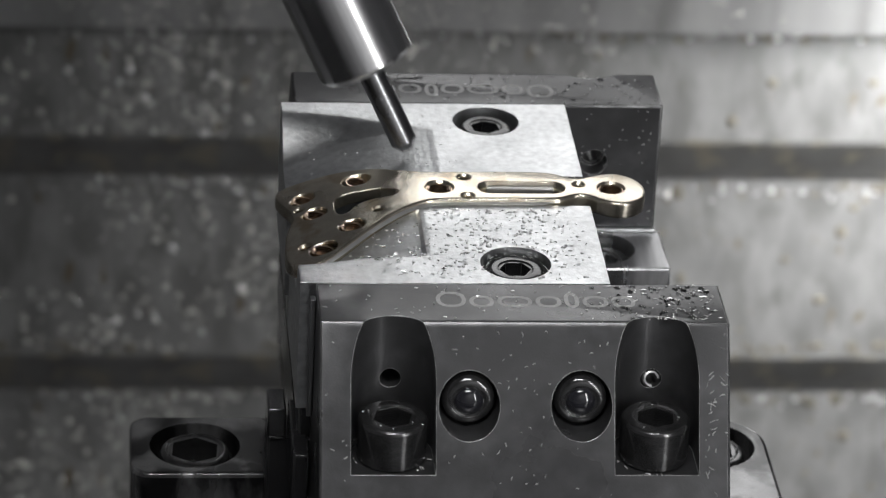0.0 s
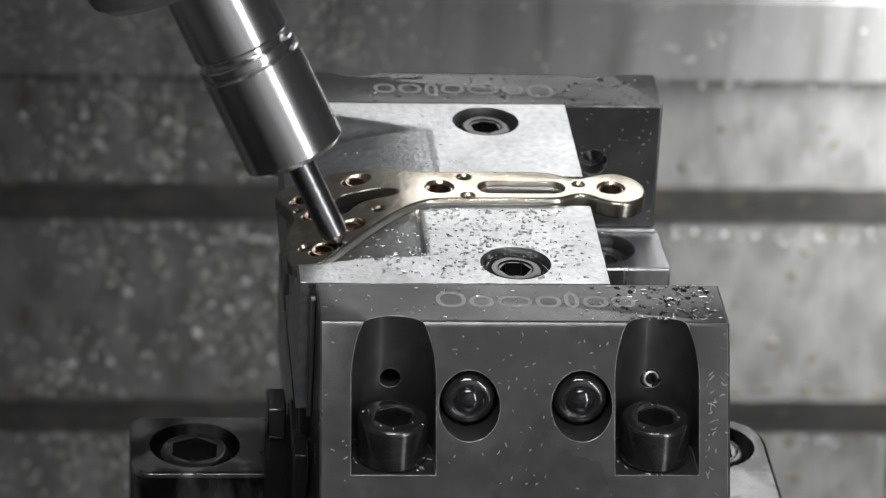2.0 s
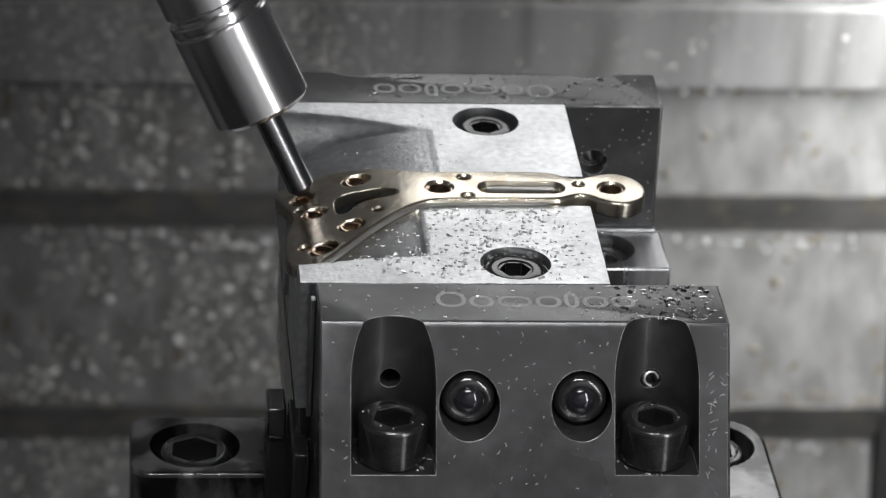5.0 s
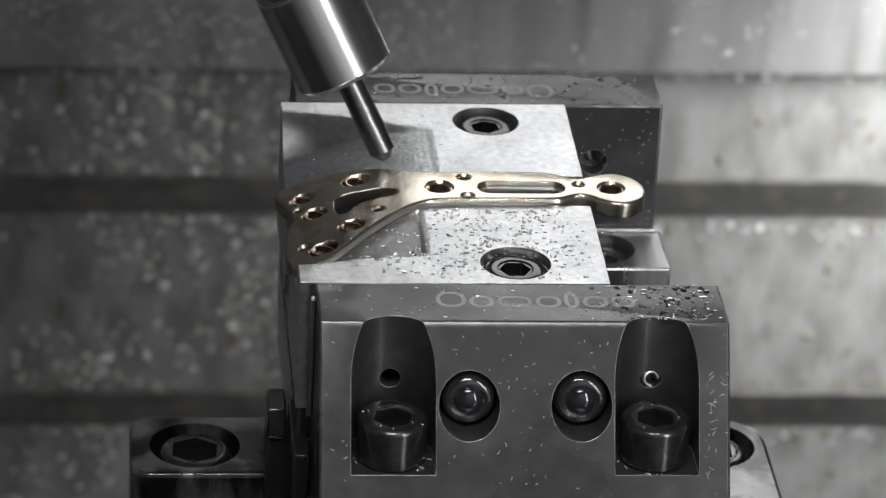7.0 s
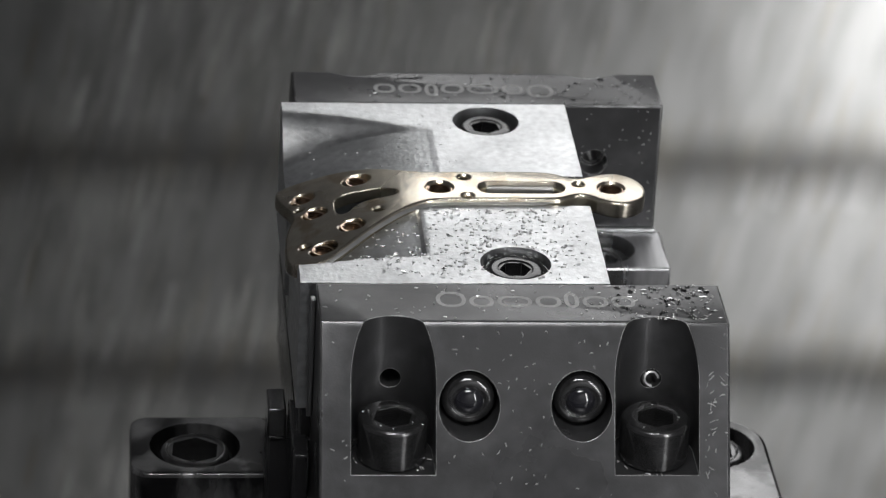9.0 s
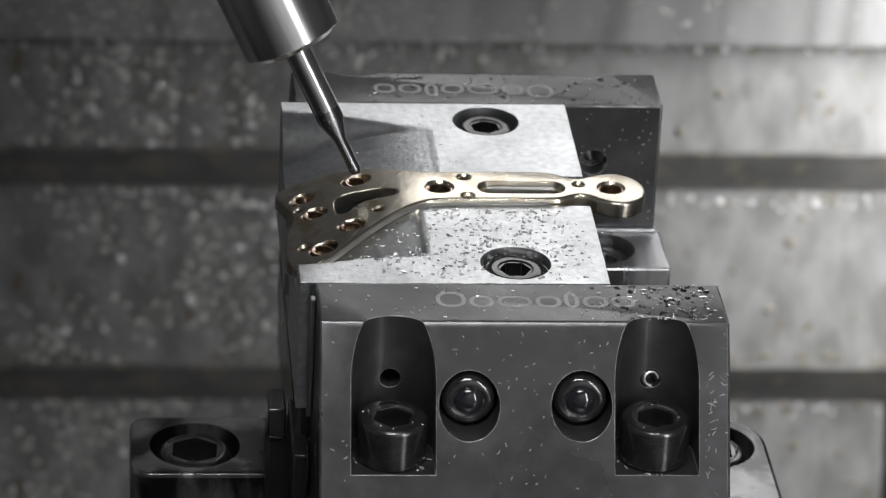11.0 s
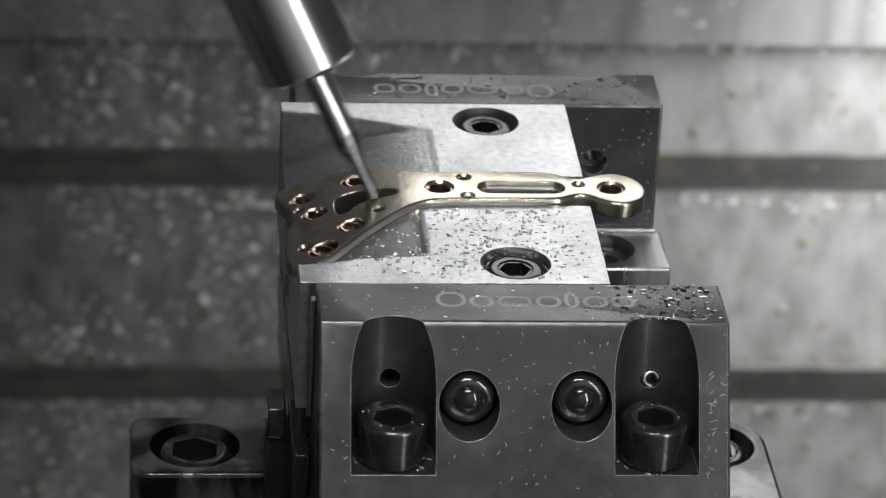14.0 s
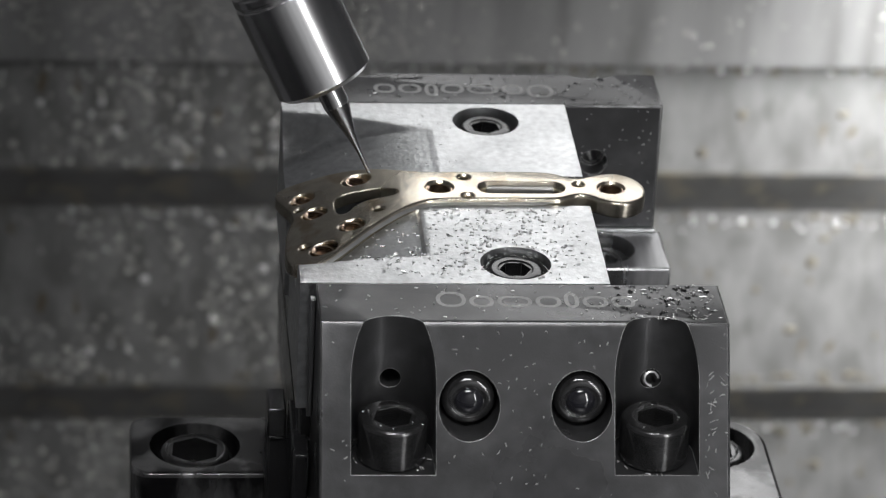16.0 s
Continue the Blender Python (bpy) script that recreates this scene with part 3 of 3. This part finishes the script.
def lip_height(k):
    """Height of a sheet's lower edge; the sheets overlap unevenly."""
    return -189.5 + PITCH * k + {1: -13.0, -2: 1.6, -3: 7.0, -4: 10.0, -5: 12.0}.get(k, 0.0)


def cover_panel_bm():
    """One sheet of the cover, from its lip at z = 0 up; lower sheets lie deeper."""
    face = [(9.3, 0), (0.4, 15.6), (0.0, 16.2), (0.1, 17.0), (9.6, PITCH + 4), (13.0, PITCH + 4), (13.0, 0)]
    return prism(face, -560, 158.5, lambda u, v, w: (w, u, v))


def wiper_lip_bm():
    """The dark wiper under a sheet's lower edge."""
    return prism([(9.2, 0.1), (9.2, 0.6), (0.9, 15.4), (0.1, 16.1), (-0.5, 16.0), (-0.6, 15.2), (8.0, -0.4), (9.0, -0.6)], -560, 158.4, lambda u, v, w: (w, u, v))


cover = tagged(new("way_cover"), "stained grey steel telescopic way cover with horizontal lips", "way cover")
sheet = mesh_of("cover_sheet", cover_panel_bm(), COVER)
lip = mesh_of("wiper_lip", wiper_lip_bm(), COVER_DARK)
for k in range(-5, 2):
    ob = new("cover_sheet", sheet)
    ob.parent = cover
    ob.matrix_basis = pose(0, 400 * MM, lip_height(k) * MM)
    edge = new("wiper_lip", lip)
    edge.parent = cover
    edge.matrix_basis = ob.matrix_basis.copy()


def cover_specks(name, label, mat, seed, count, sizes, dense, ends=(-170, 60, -60), sheets=(-5, 2), band=(16.5, PITCH + 1), upper=False):
    """Bits stuck to the cover; dense gathers them towards one end."""
    rng = random.Random(seed)
    verts, faces = [], []
    for _ in range(count):
        x = rng.triangular(*ends) if rng.random() < dense else rng.uniform(30, 158)
        k, v = rng.randrange(*sheets), rng.uniform(*band)
        z, y = lip_height(k) + v, 400.05 + 9.5 * (v - 17.0) / (PITCH - 13.0)
        if upper:
            y = 398.75 - 2.0 * (v - 50.5) / 26.0
        if noise.noise((x * 0.02, k * 3.1, v * 0.03)) < rng.uniform(-0.5, 0.35) and x < 40:
            continue
        r = rng.choice(sizes)
        sx, sz = rng.uniform(0.6, 1.5), rng.uniform(0.6, 1.5)
        q = len(verts)
        for ring, dep in ((1.0, 0.15), (0.75, -0.4), (0.35, -0.62)):
            for i in range(7):
                a = 6.2832 * i / 7
                verts.append((x + r * ring * sx * math.cos(a), y + r * 0.6 * dep, z + r * ring * sz * math.sin(a)))
        for b in (0, 7):
            for i in range(7):
                j = (i + 1) % 7
                faces.append((q + b + i, q + b + j, q + b + 7 + j, q + b + 7 + i))
        faces.append(tuple(q + 14 + i for i in range(7)))
    me = bpy.data.meshes.new(name)
    me.from_pydata([tuple(c * MM for c in p) for p in verts], [], faces)
    me.materials.append(mat)
    smooth(me, 70)
    ob = tagged(new(name, me), label, kind="stuff")
    ob.parent = cover


cover_specks("chip_spatter", "pale wet chips stuck to the cover", DROP, 21, 15000, (0.2, 0.25, 0.35, 0.45, 0.6, 0.85), 1.0)
cover_specks("chip_paste", "thick bright wet chips clinging to the cover", CHIP, 31, 520, (0.3, 0.4, 0.6, 0.8, 1.1), 1.0, (-135, 20, -62), (-3, 1))
cover_specks("grime_spatter", "dark brown rust and grime specks", GRIME, 22, 420, (0.3, 0.5, 0.8, 1.1, 1.6), 0.2)
cover_specks("lip_grime", "yellow-brown grime clinging above the cover lips", GRIME, 24, 620, (0.3, 0.5, 0.8, 1.2), 0.4, (-170, 60, -60), (-3, 0), (16.5, 20.0))
for seed, sheets, band in ((61, (-3, 0), (PITCH - 7.5, PITCH - 2.5)), (62, (0, 1), (46.0, 50.0))):
    cover_specks("chip_line", "row of bright wet chips gathered under a cover lip", CHIP, seed, 270 if seed == 61 else 150, (0.25, 0.4, 0.55, 0.8), 0.5, (-170, 60, -30), sheets, band)
    cover_specks("chip_line", "row of yellow-brown grime gathered under a cover lip", GRIME, seed + 10, 200 if seed == 61 else 60, (0.4, 0.6, 1.0, 1.4), 0.3, (-170, 60, -30), sheets, band)
cover_specks("chip_spatter", "pale wet chips stuck to the streaked upper sheet", DROP, 71, 1300, (0.2, 0.3, 0.45, 0.6), 0.94, (-170, 40, -50), (0, 1), (51.5, 76.0), True)
part("upper_sheet", prism([(-1.2, 0.4), (-3.2, 26.0), (-2.6, 26.6), (-0.6, 26.6), (2.5, 0.4), (2.5, -0.3), (0, -0.3)], -560, 158.2, lambda u, v, w: (w, u + 400, v - 139)), COVER_UPPER, cover, "upper cover sheet in its own streaked grey")
# near-black box standing in for the dark space past the sheets' right ends
side = part("gap_backing", box(159, 240, 404, 470, -545, -55, 1), GAP_DARK, cover, "near-black backing added for the shade past the sheet ends")


# ---- tools ----
TOOL_WAY = Vector((0.44, -0.16, -0.88)).normalized()
TURN = (-TOOL_WAY).to_track_quat("Z", "Y").to_matrix().to_4x4()


def tool(label, cutter, reach, tip_mat):
    """A cutter in its holder: the tip at the origin, the holder up the z axis."""
    root = tagged(new("milling_tool"), label, "milling tool", "milling tools")
    part("cutter", lathe(cutter[0], 48), tip_mat, root, "slim dark carbide cutter")
    if len(cutter) > 1:
        part("cutter_shank", lathe(cutter[1], 48), POLISHED, root)
    h = reach
    part("collet_nose", lathe([(0, h), (7.2, h), (8.8, h + 0.3), (9.85, h + 1.3), (9.85, h + 20.5), (9.2, h + 20.9), (0, h + 20.9)], 80), POLISHED, root, "polished steel collet nut")
    part("groove_ring", lathe([(0, h + 20.9), (9.0, h + 20.9), (9.0, h + 21.3), (9.7, h + 21.5), (9.7, h + 22.9), (9.5, h + 23.2), (8.1, h + 23.4), (8.1, h + 24.6), (0, h + 24.6)], 80), POLISHED, root)
    part("holder_body", lathe([(0, h + 24.6), (9.1, h + 24.6), (9.5, h + 25.1), (9.5, h + 41), (0, h + 41)], 80), POLISHED, root)
    part("spindle_nose", lathe([(0, h + 41), (18, h + 41), (20.5, h + 41.7), (22.3, h + 43.5), (22.8, h + 46), (22.8, h + 95), (0, h + 95)], 80), SPINDLE, root, "satin grey steel spindle nose")
    return root


tool_a = tool("polished collet holder with a straight ball-nosed cutter",
              [[(0, 0), (1.2, 0.25), (2.65, 2.0), (2.65, 9.0), (2.65, 19.1), (0, 19.1)]], 19.0, CARBIDE)
tool_b = tool("polished collet holder with a long tapered cutter",
              [[(0, 0), (0.9, 0.2), (1.15, 0.8), (1.25, 8.0), (2.6, 12.2), (2.6, 14.6), (0, 14.6)], [(0, 14.6), (2.65, 14.6), (2.65, 29.1), (0, 29.1)]], 29.0, CARBIDE)
tool_c = tool("polished collet holder with a needle-fine engraving cutter",
              [[(0, 0), (0.35, 0.2), (0.45, 5.0), (1.0, 9.0), (2.5, 15.4), (2.55, 15.6), (0, 15.6)], [(0, 15.6), (2.6, 15.6), (2.6, 20.6), (0, 20.6)]], 20.5, CARBIDE)

PATH_A = [(0, -16.7, 70.7, 1.1), (0.3, -14.1, 53.1, 1.3), (0.5, -15.3, 47.3, 1.2), (0.8, -19.3, 46.6, 0.9), (1, -21.2, 45.1, 0.7), (1.5, -27.0, 41.2, -0.4),
          (2, -32.5, 35.4, -1.8), (2.5, -38.2, 30.7, -3.9), (3, -43.2, 35.0, -6.0), (3.5, -43.7, 42.1, -6.2), (4, -41.7, 49.6, -5.3), (4.2, -40.5, 51.0, -4.8),
          (6.3, -30.1, 70.1, -1.2), (6.5, -27.6, 69.3, -0.5), (7, -21.2, 67.2, 0.7), (7.5, -14.8, 64.6, 1.2), (7.8, -15.9, 81.2, 1.2), (8, -16.8, 86.4, 1.1),
          (8.15, -16.8, 86.4, 1.1)]
PATH_B = [(9.2, -38.4, 46.5, 13.0), (11.3, -27.9, 56.5, -0.6), (11.4, -31.9, 53.6, -1.7), (11.5, -32.1, 50.5, -1.7), (11.6, -30.7, 48.2, -1.3),
          (11.7, -27, 46.9, -0.4), (11.8, -23, 48.1, 0.4), (11.9, -20.7, 51, 0.7), (12, -23.2, 54.7, 0.4), (12.1, -26.7, 56, -0.3),
          (12.2, -30.5, 54.6, -1.3), (12.3, -31.8, 51.1, -1.7), (12.4, -30.9, 49, -1.4), (12.5, -27.2, 48.2, -0.4),
          (12.6, -22.6, 49.5, 0.5), (12.7, -20.8, 52, 0.7), (12.8, -24.7, 54.7, 0.1), (12.9, -27.6, 55.4, -0.5), (13, -31, 50.6, -1.4),
          (13.1, -31.1, 48.6, -1.4), (13.2, -28.5, 48.3, -0.7), (13.3, -25.3, 49.6, -0), (13.4, -21, 51.5, 0.7), (13.5, -23.3, 53.2, 0.3),
          (13.6, -27.5, 52.8, -0.5), (13.7, -30.8, 50, -1.4), (13.8, -31.1, 49.1, -1.4), (13.9, -29.5, 49.8, -1), (14, -24.6, 50.6, 0.1),
          (14.1, -21.2, 51.6, 0.7), (14.2, -24.4, 53.1, 0.1), (14.3, -27.5, 52.8, -0.5), (14.4, -30.6, 49.4, -1.3),
          (14.5, -30.7, 48.4, -1.3), (14.6, -27.3, 48.7, -0.5), (14.7, -23.9, 49.9, 0.2), (14.8, -22, 51.8, 0.5), (14.9, -25.1, 51.8, 0),
          (15, -29.4, 51.7, -1), (15.1, -30.8, 49.2, -1.4), (15.2, -31.3, 57.5, -1.5)]
PATH_C = [(15.4, -28.6, 60.9, -0.8), (15.5, -27.9, 60.1, -0.6), (15.6, -27.9, 61.1, -0.6), (15.7, -27.2, 61.6, -0.4),
          (15.8, -25.7, 61.2, -0.1), (15.9, -25.1, 61.5, 0), (16, -24.9, 61.9, 0)]
PATH_COVER = [(0, 24.1, 19.8), (0.3, 27.1, 11.8), (0.5, 28.3, 9.0), (1, 21.8, 8.4), (1.5, 16.6, 7.6), (2, 11.0, 5.0), (2.5, 5.5, 1.0), (3, 0.2, -0.2), (3.5, 0.0, 0.0),
              (4, 1.5, 0.9), (4.2, 2.6, 1.3), (6.3, 13.2, 5.3), (6.5, 15.3, 5.9), (7, 21.8, 7.3), (7.5, 28.2, 7.9), (7.8, 25.2, 16.1), (8, 24.0, 18.5), (8.1, 24.0, 18.5),
              (8.3, 25.1, 152.1), (8.8, 25.1, 152.1), (8.86, 24.6, 149.0),
              (9.0, 13.0, 91.0), (9.14, 1.4, 32.5), (9.2, 0.5, 29.1), (9.5, 0.5, 29.1), (11.1, 9.4, 16.0)]
PATH_COVER += [(t, x + 37.7, z + 16.1) for t, x, y, z in PATH_B if 11.2 < t < 15.15]
PATH_COVER += [(15.2, -0.6, 13.1), (15.4, 12.1, 9.5), (15.5, 13.3, 9.1), (16, 16.1, 9.5)]


def motions():
    """The three tools come and go along their axis; the cover slides behind the vise."""
    def at(x, y, z, back=0.0, aside=0.0):
        p = Vector((x + aside, y, z)) - TOOL_WAY * back
        return Matrix.Translation(p * MM) @ TURN

    walk(tool_a, [(t, at(x, y, z)) for t, x, y, z in PATH_A] + [(8.3, at(-16.8, 86.4, 1.1, 150)), (8.6, at(-16.8, 86.4, 1.1, 330)), (9.8, at(-16.8, 86.4, 1.1, 901)), (16, at(-16.8, 86.4, 1.1, 901))])
    walk(tool_b, [(0, at(-36, 81.9, -3, 894, 120)), (7.6, at(-36, 81.9, -3, 894, 120)), (8.8, at(-36, 81.9, -3, 330, 120)), (9.05, at(-38.4, 46.5, 13.0, 140))] + [(t, at(x, y, z)) for t, x, y, z in PATH_B]
         + [(15.33, at(-36, 75, -2, 140)), (15.6, at(-36, 75, -2, 330, 120)), (16, at(-36, 75, -2, 700, 120))])
    walk(tool_c, [(0, at(-28.6, 64.1, -0.8, 900, 240)), (14.0, at(-28.6, 64.1, -0.8, 900, 240)), (15.1, at(-28.6, 64.1, -0.8, 330, 240)), (15.28, at(-28.6, 60.9, -0.8, 60))] + [(t, at(x, y, z)) for t, x, y, z in PATH_C])
    walk(cover, [(t, pose(x * MM, 0, z * MM)) for t, x, z in PATH_COVER])


motions()
